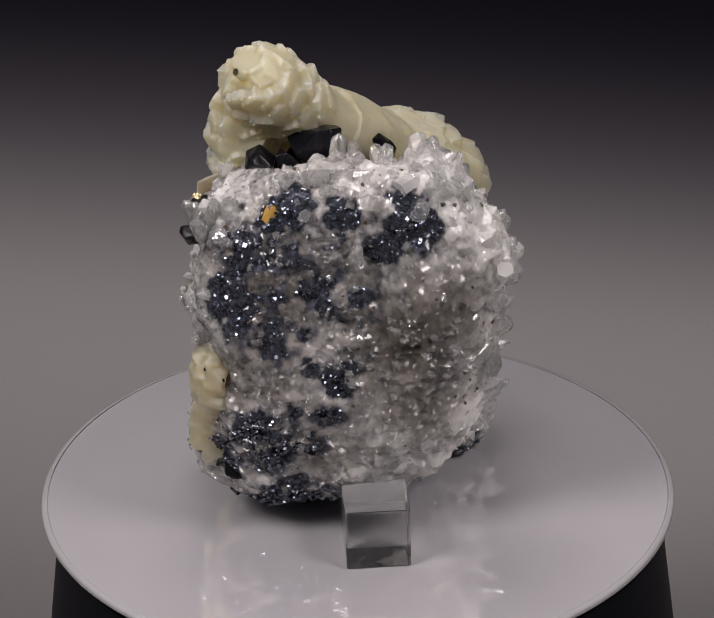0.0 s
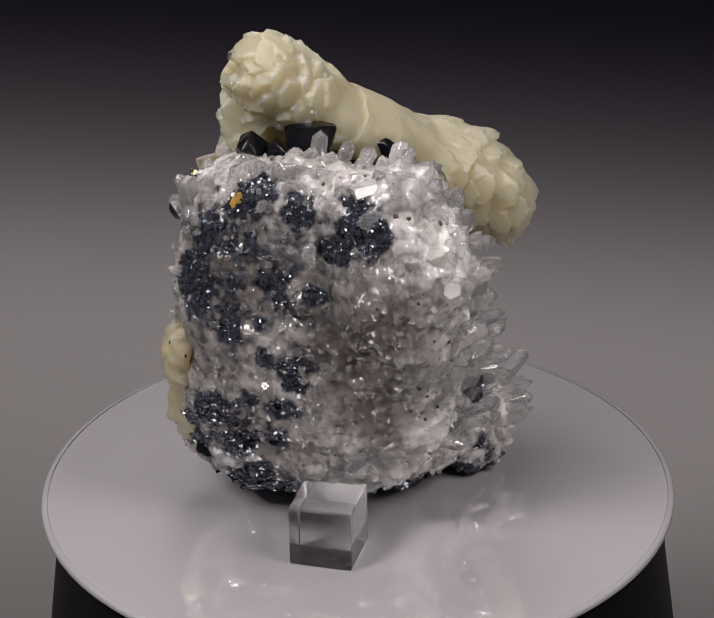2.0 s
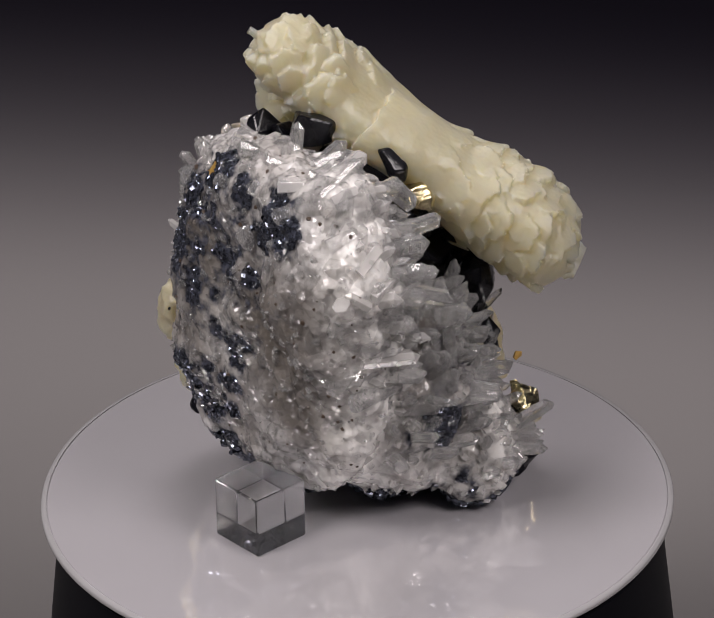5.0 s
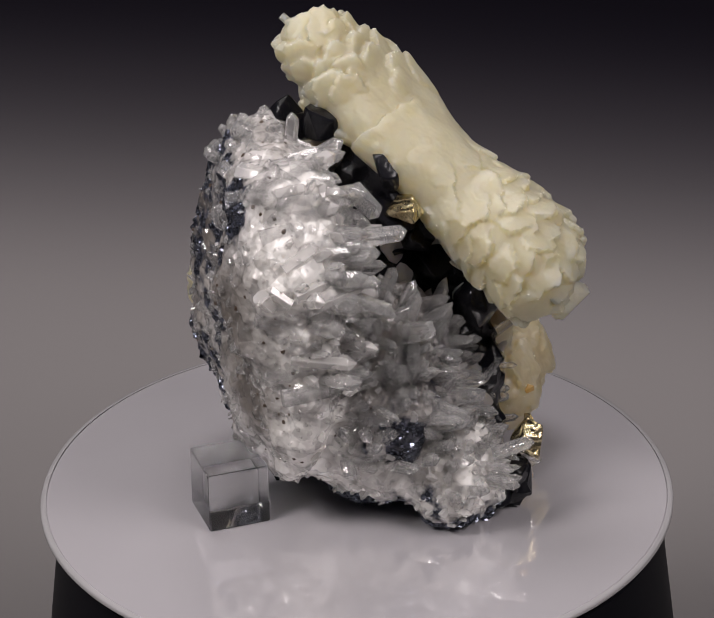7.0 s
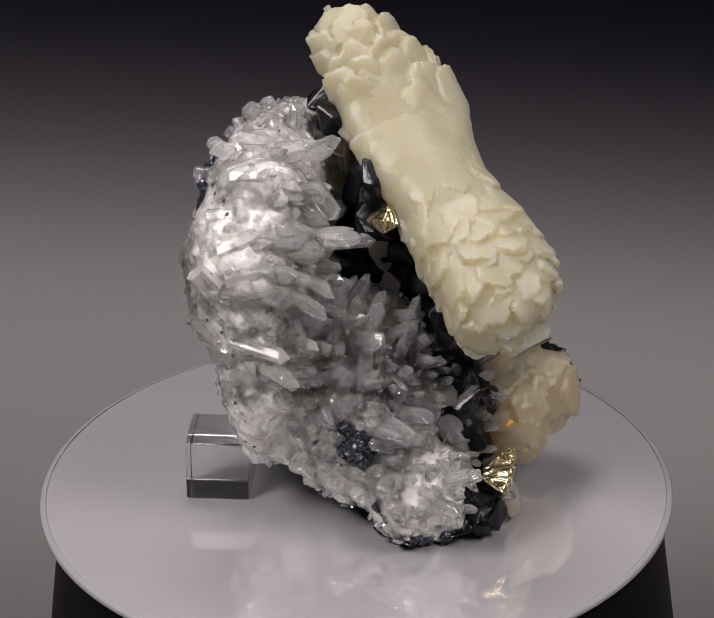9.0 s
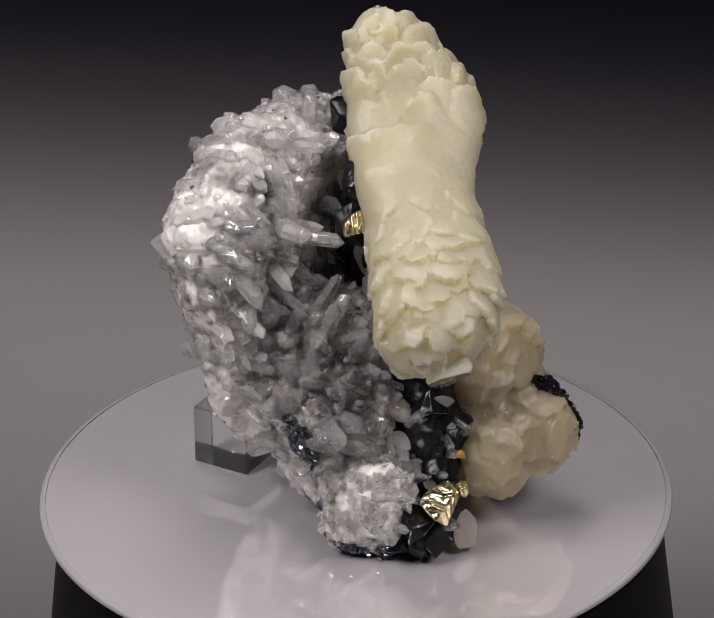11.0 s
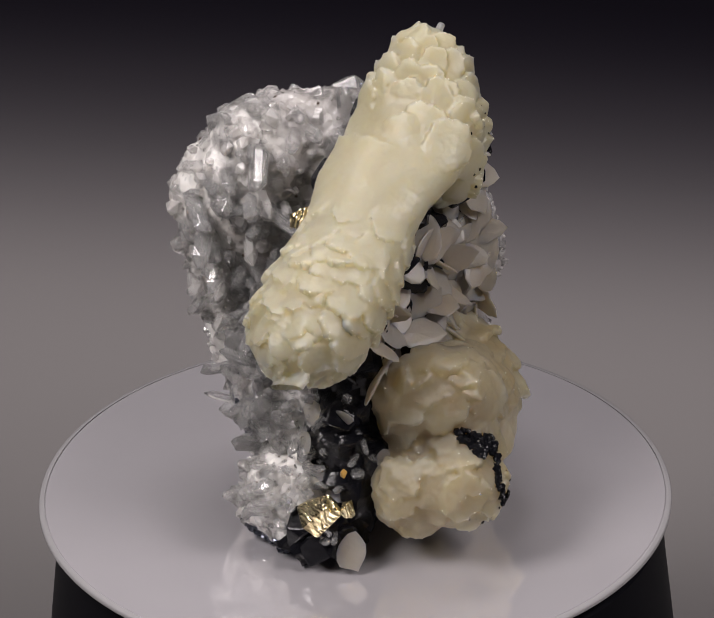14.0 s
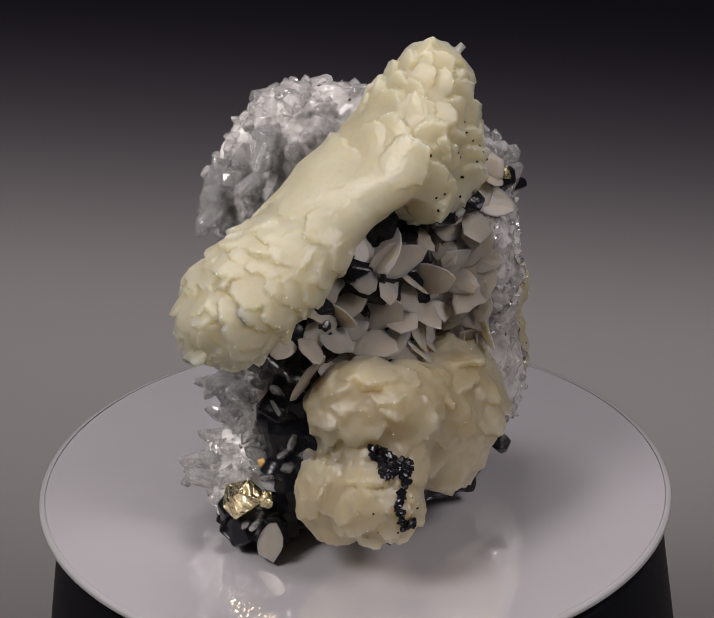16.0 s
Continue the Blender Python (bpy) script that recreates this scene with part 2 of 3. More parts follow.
def turntable():
    """The stand and, as its moving part, the disc."""
    ob = new("turntable")
    R = 0.0505
    stand = part("stand", lathe([(0.0566, -0.0745), (0.0564, -0.0735), (0.0490, -0.0110), (0.0484, -0.0040), (0.0478, -0.0034), (0.0460, -0.0032)], 128), PLASTIC, ob, "black plastic flared stand")
    stand.location = (0.0006, -0.0015, 0)
    smooth(stand, 40)
    collar = part("collar", lathe([(0.0440, -0.0034), (0.0440, -0.0014)], 96), PLASTIC, ob)
    collar.location = (0.0004, DISC_Y, 0)
    plate = part("disc", lathe([(R - 0.0010, -0.0011), (R - 0.0008, -0.0003), (R - 0.0011, -0.00003), (R - 0.0014, 0)], 160), DISC, ob, "round glossy white acrylic disc")
    plate.location = (0, DISC_Y, 0)
    smooth(plate, 30)
    bm = lathe([(R - 0.0008, -0.0012), (R - 0.0002, -0.0011), (R, -0.0008), (R, -0.0004), (R - 0.0002, -0.00012), (R - 0.0009, -0.00005)], 160)
    bmesh.ops.delete(bm, geom=[f for f in bm.faces if len(f.verts) > 4], context="FACES_ONLY")
    smooth(part("rim", bm, RIM, plate, "clear polished rim"), 50)
    return tagged(ob, "black turntable with a round white glossy disc", "turntable"), plate


DISC_Y = -0.0016
table, disc = turntable()


def acrylic_cube():
    bm = bmesh.new()
    bmesh.ops.create_cube(bm, size=0.01)
    bmesh.ops.translate(bm, verts=bm.verts, vec=(0, 0, 0.005))
    bmesh.ops.bevel(bm, geom=bm.edges[:], offset=0.0003, segments=2, affect="EDGES", profile=0.5)
    ob = part("acrylic_cube", bm, ACRYLIC, None)
    return tagged(ob, "small clear acrylic scale cube beside the mineral specimen", "cube")


cube = acrylic_cube()

# ---- the specimen ----
specimen = tagged(new("mineral_specimen"), "cream calcite and clear quartz crystals on dark sulphide rock", "mineral specimen")
LO, HI = (-34, -30, -1), (34, 44, 84)
rng = np.random.default_rng(7)
LOG_AXIS = np.array([[0.57735, 0.57735, -0.57735], [-0.70711, 0.70711, 0.0], [0.40825, 0.40825, 0.8165]], np.float32)


def above_disc(d, p):
    """Cut a body off along the sloping underside on which it stands."""
    return np.maximum(d, 0.25 + np.clip(6 - p[..., 1], 0, None) * 0.19 - p[..., 2])


def rock_field(p):
    d = ellipsoid(p, (-1, -12, 33), (23, 9.5, 28))
    d = melt(d, ellipsoid(p, (-13.5, -13, 33), (10, 9, 23)), 4)
    d = melt(d, ellipsoid(p, (13.5, -13.5, 45), (10.3, 10.2, 14)), 4)
    d = melt(d, ellipsoid(p, (10.5, -13, 54.4), (8.5, 8.8, 9.3)), 3)
    d = melt(d, ellipsoid(p, (-1, -13, 54), (14.5, 7.5, 9)), 3)
    d = melt(d, ellipsoid(p, (-13.5, -8, 51), (9.5, 8, 9)), 3)
    d = melt(d, ellipsoid(p, (-14, -9, 17), (11, 9, 13)), 4)
    d = melt(d, ellipsoid(p, (8, 2, 20), (11, 14, 19)), 3)
    d = melt(d, ellipsoid(p, (15, 13, 8), (6, 8, 9)), 3)
    d = melt(d, ellipsoid(p, (-14, -4, 38), (11, 7, 14)), 3)
    return above_disc(d, p)


def core_field(p):
    d = ellipsoid(p, (-4, 6, 38), (9, 9, 22))
    d = melt(d, ellipsoid(p, (4, 15, 16), (8, 9, 14)), 3)
    d = melt(d, ellipsoid(p, (10.5, 20, 4.5), (5.5, 5, 5)), 2)
    d = melt(d, ellipsoid(p, (4, 16.5, 34), (6, 6, 8)), 2)
    d = melt(d, ellipsoid(p, (0.5, 10, 50), (6.5, 7, 8)), 2)
    d = melt(d, ellipsoid(p, (-5, 3, 8), (15, 13, 9)), 3)
    return np.maximum(d, 0.06 - p[..., 2])


# the branch in its own frame, whose x runs down its length: x, then the middle and the half-widths of the section there
BRANCH_AT = np.array((0, 11, 61), np.float32)
BRANCH = np.array(((-25.4, -0.2, -2.0, 0.5, 0.5), (-24.6, 0.0, -2.0, 3.6, 3.4), (-22.5, 0.5, -2.0, 5.6, 5.1), (-19.5, 1.1, -2.1, 6.8, 5.7), (-16.0, 1.9, -2.5, 7.8, 5.6), (-12.0, 2.3, -2.9, 9.3, 5.4),
                   (-8.0, 2.5, -3.1, 10.4, 5.2), (-3.0, 2.2, -3.2, 10.0, 5.0), (2.0, 1.2, -3.0, 9.2, 5.1), (7.0, 1.1, -3.4, 8.6, 5.6), (12.0, 1.2, -3.8, 8.7, 6.2), (17.0, 1.2, -3.6, 9.2, 6.9),
                   (23.0, 1.0, -3.2, 9.4, 7.4), (28.0, 0.5, -3.8, 9.0, 7.0), (31.5, 0.0, -4.3, 7.2, 5.6), (33.2, 0.0, -4.4, 3.6, 3.0), (34.0, 0.0, -4.4, 0.6, 0.6)), np.float32)


def section(g, swell=0.0):
    """Distance, about, to the branch's plain body."""
    mw, mh, rw, rh = (np.interp(g[..., 0], BRANCH[:, 0], BRANCH[:, k]).astype(np.float32) for k in (1, 2, 3, 4))
    u, v, rw, rh = g[..., 1] - mw, g[..., 2] - mh, rw + swell, rh + swell
    k0 = np.sqrt((u / rw) ** 2 + (v / rh) ** 2)
    return k0 * (k0 - 1) / (np.sqrt((u / rw ** 2) ** 2 + (v / rh ** 2) ** 2) + 1e-6)


def log_field(g):
    d = section(g)
    proud = 0.8 * np.clip((4.5 - g[..., 1]) / 5, 0, 1) * np.clip((10 - g[..., 0]) / 8, 0, 1)
    d = melt(d, np.maximum(section(g, proud), -4.2 + 0.12 * g[..., 1] + 0.25 * np.sin(1.7 * g[..., 1]) - g[..., 0]), 0.15)
    p = g @ LOG_AXIS + BRANCH_AT
    d = melt(d, ellipsoid(p, (-14, 9, 60), (4.0, 4.5, 7.5)), 1.5)
    return melt(d, ellipsoid(p, (-16.9, 2, 61), (3.8, 4.6, 8.6)), 2)


def low_field(p):
    d = ellipsoid(p, (-7.5, 21.5, 26), (9.4, 6.0, 7.5))
    d = melt(d, ellipsoid(p, (-9.0, 26.6, 14), (7.0, 8.0, 7.4)), 1.5)
    d = melt(d, ellipsoid(p, (-16.0, 6, 18), (8.0, 14, 11)), 1.5)
    d = melt(d, ellipsoid(p, (-5, 16, 16), (9, 9, 12)), 1.5)
    d = melt(d, ellipsoid(p, (-2.5, 24.5, 12.5), (6, 6.5, 7)), 1.5)
    d = melt(d, ellipsoid(p, (-12, 16.5, 24), (6.5, 6, 8)), 2)
    d = melt(d, ellipsoid(p, (-10, 23, 18), (6.5, 6, 6)), 2)
    d = np.maximum(d, (p[..., 1] - 19) * 0.42 - p[..., 2])
    return np.maximum(d, 0.07 + np.clip(-10 - p[..., 0], 0, None) * 0.35 - p[..., 2])


def side_field(p):
    d = ellipsoid(p, (-21.3, -17.2, 29), (3.6, 4.2, 6.5))
    return melt(d, ellipsoid(p, (-22, -13, 19), (3.2, 4.5, 7)), 2)


def spread(v, mask, count, gap):
    """Indices of up to count vertices in the mask, no two nearer than gap."""
    ids = np.flatnonzero(mask)
    rng.shuffle(ids)
    chosen = []
    pts = np.zeros((count, 3))
    for i in ids:
        k = len(chosen)
        if k == count:
            break
        if k and ((pts[:k] - v[i]) ** 2).sum(1).min() < gap * gap:
            continue
        pts[k] = v[i]
        chosen.append(i)
    return chosen


def scales(v, n, mask, count, gap, way, lean, radius, thick, back=0.3):
    """Overlapping plates that have grown together, each leaning out towards way: centre, axes, radius, thickness."""
    made = []
    for i in spread(v, mask, count, gap):
        e = np.array(way) + 0.4 * rng.normal(size=3)
        e -= (e @ n[i]) * n[i]
        e /= np.linalg.norm(e) + 1e-9
        tip = math.radians(lean * rng.uniform(0.6, 1.3))
        x, z = math.cos(tip) * e + math.sin(tip) * n[i], math.cos(tip) * n[i] - math.sin(tip) * e
        r = rng.uniform(*radius)
        made.append((v[i] - x * r * back - z * 0.1, np.array([x, np.cross(z, x), z], np.float32), r, thick * rng.uniform(0.8, 1.3)))
    return made


def grown(base, plates, lo, step, k, bend=0.055):
    """The body with its plates: thin discs, bent round the body, with lobed and finely toothed rims."""
    def field(g):
        d = base(g)
        for c, axes, r, thick in plates:
            reach = 1.2 * r + 1.0
            cut = tuple(slice(max(0, int((c[i] - reach - lo[i]) / step)), max(0, int((c[i] + reach - lo[i]) / step) + 2)) for i in range(3))
            q = (g[cut] - c.astype(np.float32)) @ axes.T
            x, y, z = q[..., 0], q[..., 1], q[..., 2] + bend * q[..., 1] ** 2
            a = np.arctan2(y, x)
            lobes, turned = 3 + int(997 * abs(float(c[0]))) % 4, float(c[1])
            rim = r * (0.95 + 0.06 * np.sin(lobes * a + turned) + 0.03 * np.sin((2 * lobes + 3) * a + 2 * turned) + 0.025 * np.sin(int(9 * r) * a + 3 * np.sin(3 * a)))
            edge = np.sqrt(0.85 * x * x + y * y) - rim
            e = -melt(-edge, thick - np.abs(z), 0.25)
            d[cut] = melt(d[cut], e, k)
        return d
    return field


def log_solid():
    lo, hi = (-28, -14, -21), (36, 18, 8)
    v, q = solid(log_field, lo, hi, 1.2)
    n = vertex_normals(v, q)
    x, y, z = v.T
    up, down = (-1, 0, 0), (1, 0, 0)
    plates = scales(v, n, (x < -6) & (x > -15) & ~((y < 2) & (z > -2) & (x > -9)), 26, 3.4, up, 18, (2.4, 4.0), 0.7)
    plates += scales(v, n, x < -13, 56, 2.5, up, 25, (1.7, 3.2), 0.85)
    plates += scales(v, n, (x > 8) & (x < 15), 18, 3.8, down, 10, (1.8, 4.2), 0.4)
    plates += scales(v, n, x > 13, 95, 2.3, down, 19, (1.5, 3.8), 0.5)
    return grown(log_field, plates, lo, 0.27, 0.2), lo, hi


def low_solid():
    lo = (-32, -16, -1)
    v, q = solid(low_field, lo, (12, 42, 40), 1.2)
    n = vertex_normals(v, q)
    back = (n[:, 1] > -0.4) | (n[:, 0] < -0.5)
    plates = scales(v, n, back & (v[:, 2] > 19), 60, 2.5, (-0.2, 0, -1), 14, (2.4, 5.0), 0.6, 0.2)
    plates += scales(v, n, back & (v[:, 2] <= 19) & (v[:, 2] > 5), 56, 2.8, (-0.3, 0, -1), 14, (2.0, 4.0), 0.6, 0.3)
    inner = grown(low_field, plates, lo, 0.4, 0.3)
    return (lambda p: np.maximum(inner(p), 0.07 - p[..., 2])), lo, (12, 42, 40)


SHAPES = {}


def convex(name):
    """How far each vertex of a stone stands out over its neighbours, in mm."""
    v, q, n = SHAPES[name]
    total, count = np.zeros_like(v), np.zeros(len(v))
    for k in range(4):
        for j in ((k + 1) % 4, (k + 3) % 4):
            np.add.at(total, q[:, k], v[q[:, j]])
            np.add.at(count, q[:, k], 1)
    return ((v - total / np.maximum(count, 1)[:, None]) * n).sum(1)


def stone(name, field, step, waves, mat, label, lo=LO, hi=HI, facets=None, frame_of=None, sharp=None):
    v, q = solid(field, lo, hi, step)
    n = vertex_normals(v, q)
    if frame_of is not None:
        v, n = v @ frame_of + BRANCH_AT, n @ frame_of
    v = roughen(v, n, waves)
    if facets:
        size, height = facets
        height = height * np.array([0.75 + 0.9 * noise.noise(Vector(p) / 11) for p in v.tolist()], np.float32)
        v = v + n * (height * (0.55 - np.array([noise.voronoi(Vector(p) / size, distance_metric="MANHATTAN")[0][0] for p in v.tolist()], np.float32)))[:, None]
    v[:, 2] = np.maximum(v[:, 2], 0.05)
    ob = mesh_part(name, v, q, mat, specimen, label)
    smooth(ob, 28 if facets else sharp)
    n = vertex_normals(v, q)
    SHAPES[name] = (v, q, n)
    return ob, v, n


rock, rock_v, rock_n = stone("rock_matrix", rock_field, 0.5, ((9, 1.6), (3.5, 0.9), (1.2, 0.22)), MATRIX, "grey milky quartz rock with black ore patches", facets=(1.7, 0.5))
core, core_v, core_n = stone("sulphide_core", core_field, 1.4, ((7, 2.0), (2.5, 1.2)), BLACK, "glossy black sulphide core", facets=(4.0, 2.2))
grown_log, lo, hi = log_solid()
log, log_v, log_n = stone("calcite_branch", grown_log, 0.27, ((7, 0.45), (2.2, 0.12), (0.6, 0.06)), CALCITE, "cream calcite branch of overlapping plates", lo, hi, frame_of=LOG_AXIS, sharp=42)
grown_low, lo, hi = low_solid()
low, low_v, low_n = stone("calcite_base", grown_low, 0.4, ((7, 0.8), (2.2, 0.3), (0.7, 0.12)), CALCITE_DEEP, "translucent honey-cream calcite mass", lo, hi, sharp=42)
side, side_v, side_n = stone("calcite_rind", side_field, 0.45, ((5, 1.0), (2, 1.0), (0.9, 0.4)), CALCITE_DEEP, "thin cream calcite rind")

# dark ore: x, y, z, radius of each patch on the rock
ORE = [(-17.8, -20.5, 44.3, 5.5), (-17.5, -20, 51.2, 4.5), (-9, -19, 59.5, 4), (-13, -19, 57, 3.5), (8.6, -20.5, 57, 5),
       (-1.5, -20.5, 30.5, 3.5), (5, -20.5, 53, 3.5), (-15, -20.5, 22, 4.5), (-12.3, -19, 16.7, 4.5), (-6.6, -20, 18.4, 3),
       (-21, -17, 16, 4), (19.0, 2.4, 17.0, 5.2), (-1.6, -19, 57.7, 3), (13, 14, 2, 6), (-9, -12, 5, 9), (20, 4, 4, 4.5), (-7.7, -20, 33, 2.5), (-6, -21, 44, 3.2), (-12, -20, 36, 3), (-4, -21, 24, 2.6), (1.5, -21, 45, 2.2), (-10, -20, 26, 2.4)]


def ore_shade_at(v):
    o = np.zeros(len(v))
    for x, y, z, r in ORE:
        o = np.maximum(o, np.exp(-((v - np.array((x, y, z))) ** 2).sum(1) / (0.72 * r * r)))
    wide = 0.33 * np.exp(-((v - np.array((-11, -20, 46))) ** 2).sum(1) / 15 ** 2)
    wide = np.maximum(wide, 0.30 * np.exp(-((v - np.array((-13, -19, 19))) ** 2).sum(1) / 9 ** 2))
    smoky = 0.20 * np.exp(-((v - np.array((16, 7, 27))) ** 2).sum(1) / 10 ** 2)
    o = np.maximum(np.maximum(o, wide), smoky)
    # shade under the overhang painted dark, together with the dark sulphide bottom rim
    foot = 0.25 + np.clip(6 - v[:, 1], 0, None) * 0.19
    o = np.maximum(o, np.clip(1.3 - (v[:, 2] - foot) / 3.2, 0, 1.2))
    patchy = np.array([noise.noise(Vector(p) / 3.2) + 0.6 * noise.noise(Vector(p) / 1.4) for p in v.tolist()])
    return o * np.clip(1 + 1.3 * patchy, 0, 1.7)


rock_ore_shade = ore_shade_at(rock_v)
flank_white = np.clip(0.5 + 0.10 * (rock_v[:, 0] - 11) + 0.11 * (rock_v[:, 1] + 12.5), 0, 1) * np.clip((-3 - rock_v[:, 1]) / 5, 0, 1)
tip_white = np.clip((rock_v[:, 1] - 9) / 4, 0, 1) * np.clip((26 - rock_v[:, 2]) / 8, 0, 1)
milk = np.maximum(np.maximum(flank_white, tip_white), 0.3 * np.clip((rock_v[:, 2] - 54) / 4, 0, 1))
wing = 0.45 * np.clip((rock_v[:, 1] + 6) / 4, 0, 1) * np.clip((30 - rock_v[:, 2]) / 8, 0, 1)
milk = np.maximum(milk, wing)
haze = 0.4 * np.exp(-((rock_v - np.array((-3, -21, 36))) ** 2).sum(1) / 7 ** 2)
milk = np.maximum(milk, haze)
smoke = 0.85 * np.exp(-((rock_v - np.array((8, -21, 36))) ** 2 * np.array((1, 1, 0.6))).sum(1) / 13 ** 2)
smoke = np.maximum(smoke, 0.45 * np.exp(-((rock_v - np.array((-10, -21, 42))) ** 2 * np.array((1, 1, 0.4))).sum(1) / 9 ** 2))
smoke = np.maximum(smoke, 0.8 * np.exp(-((rock_v - np.array((16, 2, 38))) ** 2 * np.array((1, 1, 0.4))).sum(1) / 9 ** 2))
rock.data.attributes.new("smoke", "FLOAT", "POINT").data.foreach_set("value", smoke.astype(np.float32))
rock.data.attributes.new("milk", "FLOAT", "POINT").data.foreach_set("value", (0.88 * milk).astype(np.float32))
rock.data.attributes.new("ore", "FLOAT", "POINT").data.foreach_set("value", rock_ore_shade.astype(np.float32))


# ---- crystals ----
def crystal_mesh(name, seed, radius, length, mat, tip=0.15, flat=1.0):
    """A six-sided prism that starts at the origin and grows along z, with a lopsided pyramid on top."""
    r = random.Random(seed)
    bm = bmesh.new()
    turn_by = r.random()
    spread = [radius * r.uniform(0.78, 1.15) for _ in range(6)]
    rings = []
    for z, s in ((0.0, 1.08), (0.55, 1.0), (1 - tip, 0.93)):
        ring = []
        for i in range(6):
            a = (i + turn_by) * math.pi / 3
            dz = r.uniform(-0.09, 0.05) * length if z > 0.6 else 0
            ring.append(bm.verts.new((spread[i] * s * math.cos(a), spread[i] * s * math.sin(a) * flat, z * length + dz)))
        rings.append(ring)
    top = bm.verts.new((radius * r.uniform(-0.35, 0.35), radius * r.uniform(-0.3, 0.3) * flat, length))
    for a, b in zip(rings, rings[1:]):
        for i in range(6):
            bm.faces.new((a[i], a[(i + 1) % 6], b[(i + 1) % 6], b[i]))
    for i in range(6):
        bm.faces.new((rings[-1][i], rings[-1][(i + 1) % 6], top))
    bm.faces.new(rings[0][::-1])
    bmesh.ops.bevel(bm, geom=bm.edges[:], offset=radius * 0.06, segments=1, affect="EDGES")
    me = bpy.data.meshes.new(name)
    bm.to_mesh(me)
    bm.free()
    me.materials.append(mat)
    return me


def plate_mesh(name, seed, radius, thick, mat, teeth=0.05):
    """A thin lens-shaped plate with a scalloped, toothed rim, growing along +x."""
    r = random.Random(seed)
    bm = bmesh.new()
    k = 15
    lobe, ph = r.choice((2, 3, 4)), r.uniform(0, 6)
    edge = []
    for i in range(k):
        a = 2 * math.pi * i / k
        tip = 0.34 * max(0, math.cos(a)) ** 5
        edge.append(radius * (0.88 + tip + 0.06 * math.sin(lobe * a + ph) + 0.03 * math.sin(2 * lobe * a + 2 * ph) + r.uniform(-2 * teeth, 2 * teeth)))
    loops = []
    for s, z in ((0.35, 0.5), (0.75, 0.36), (0.95, 0.20), (1.0, 0.0), (0.95, -0.2), (0.6, -0.45)):
        loops.append([bm.verts.new((edge[i] * s * math.cos(2 * math.pi * i / k), edge[i] * s * math.sin(2 * math.pi * i / k) * 0.8,
                                    z * thick + 0.05 * thick * r.uniform(-1, 1) + 0.06 * radius * (s * math.cos(2 * math.pi * i / k)) ** 2)) for i in range(k)])
    for a, b in zip(loops, loops[1:]):
        for i in range(k):
            bm.faces.new((a[i], b[i], b[(i + 1) % k], a[(i + 1) % k]))
    bm.faces.new(loops[0])
    bm.faces.new(loops[-1][::-1])
    bmesh.ops.recalc_face_normals(bm, faces=bm.faces[:])
    me = bpy.data.meshes.new(name)
    bm.to_mesh(me)
    bm.free()
    me.materials.append(mat)
    return me


def lump_mesh(name, seed, radius, mat, points=11, squash=(1, 1, 1)):
    """A faceted crystal lump: the hull of a few points on a ball."""
    r = random.Random(seed)
    bm = bmesh.new()
    for _ in range(points):
        d = Vector((r.gauss(0, 1), r.gauss(0, 1), r.gauss(0, 1))).normalized() * radius * r.uniform(0.85, 1.1)
        bm.verts.new((d.x * squash[0], d.y * squash[1], d.z * squash[2]))
    hull = bmesh.ops.convex_hull(bm, input=bm.verts[:])
    bmesh.ops.delete(bm, geom=[g for g in hull["geom_interior"] if isinstance(g, bmesh.types.BMVert)], context="VERTS")
    bmesh.ops.bevel(bm, geom=bm.edges[:], offset=radius * 0.05, segments=1, affect="EDGES")
    me = bpy.data.meshes.new(name)
    bm.to_mesh(me)
    bm.free()
    me.materials.append(mat)
    return me


def aim(at, way, roll=0.0, scale=(1, 1, 1)):
    """A pose at a place in mm whose z axis points along way."""
    q = Vector(way).normalized().to_track_quat("Z", "Y").to_matrix().to_4x4()
    return Matrix.Translation(Vector(at) * MM) @ q @ pose(0, 0, 0, 0, 0, roll) @ Matrix.Diagonal((*scale, 1))


def put(name, me, m, parent, label=""):
    ob = new(name, me)
    ob.parent = parent
    ob.matrix_basis = m
    if label:
        ob["label"] = label
    return ob


PRISM = [crystal_mesh("quartz_prism", s, 1.25 * MM, 7 * MM, QUARTZ if s % 4 else QUARTZ_MILKY, flat=0.8) for s in range(8)]
PETAL = [plate_mesh("calcite_petal", s + 20, 3.2 * MM, 0.6 * MM, PETALS, 0.05) for s in range(5)]
LUMP = [lump_mesh("sphalerite_lump", s, 3 * MM, BLACK, 16) for s in range(6)]


def field_of_quartz(v, n, mask, count, gap, way, normal_part, jitter, long, wide, sink=1.0, glassy=False):
    CLEAR = (1, 2, 3, 5, 7)
    for i in spread(v, mask, count, gap):
        d = np.array(way) + normal_part * n[i] + jitter * rng.normal(size=3)
        d /= np.linalg.norm(d)
        s, w = rng.uniform(*long), rng.uniform(*wide)
        put("quartz_crystal", PRISM[CLEAR[rng.integers(5)] if glassy else rng.integers(8)], aim(v[i] - d * sink - n[i] * 0.5, d, rng.uniform(0, 360), (w, w, s)), specimen)


X, Y, Z = rock_v.T
clear = rock_ore_shade < 0.45
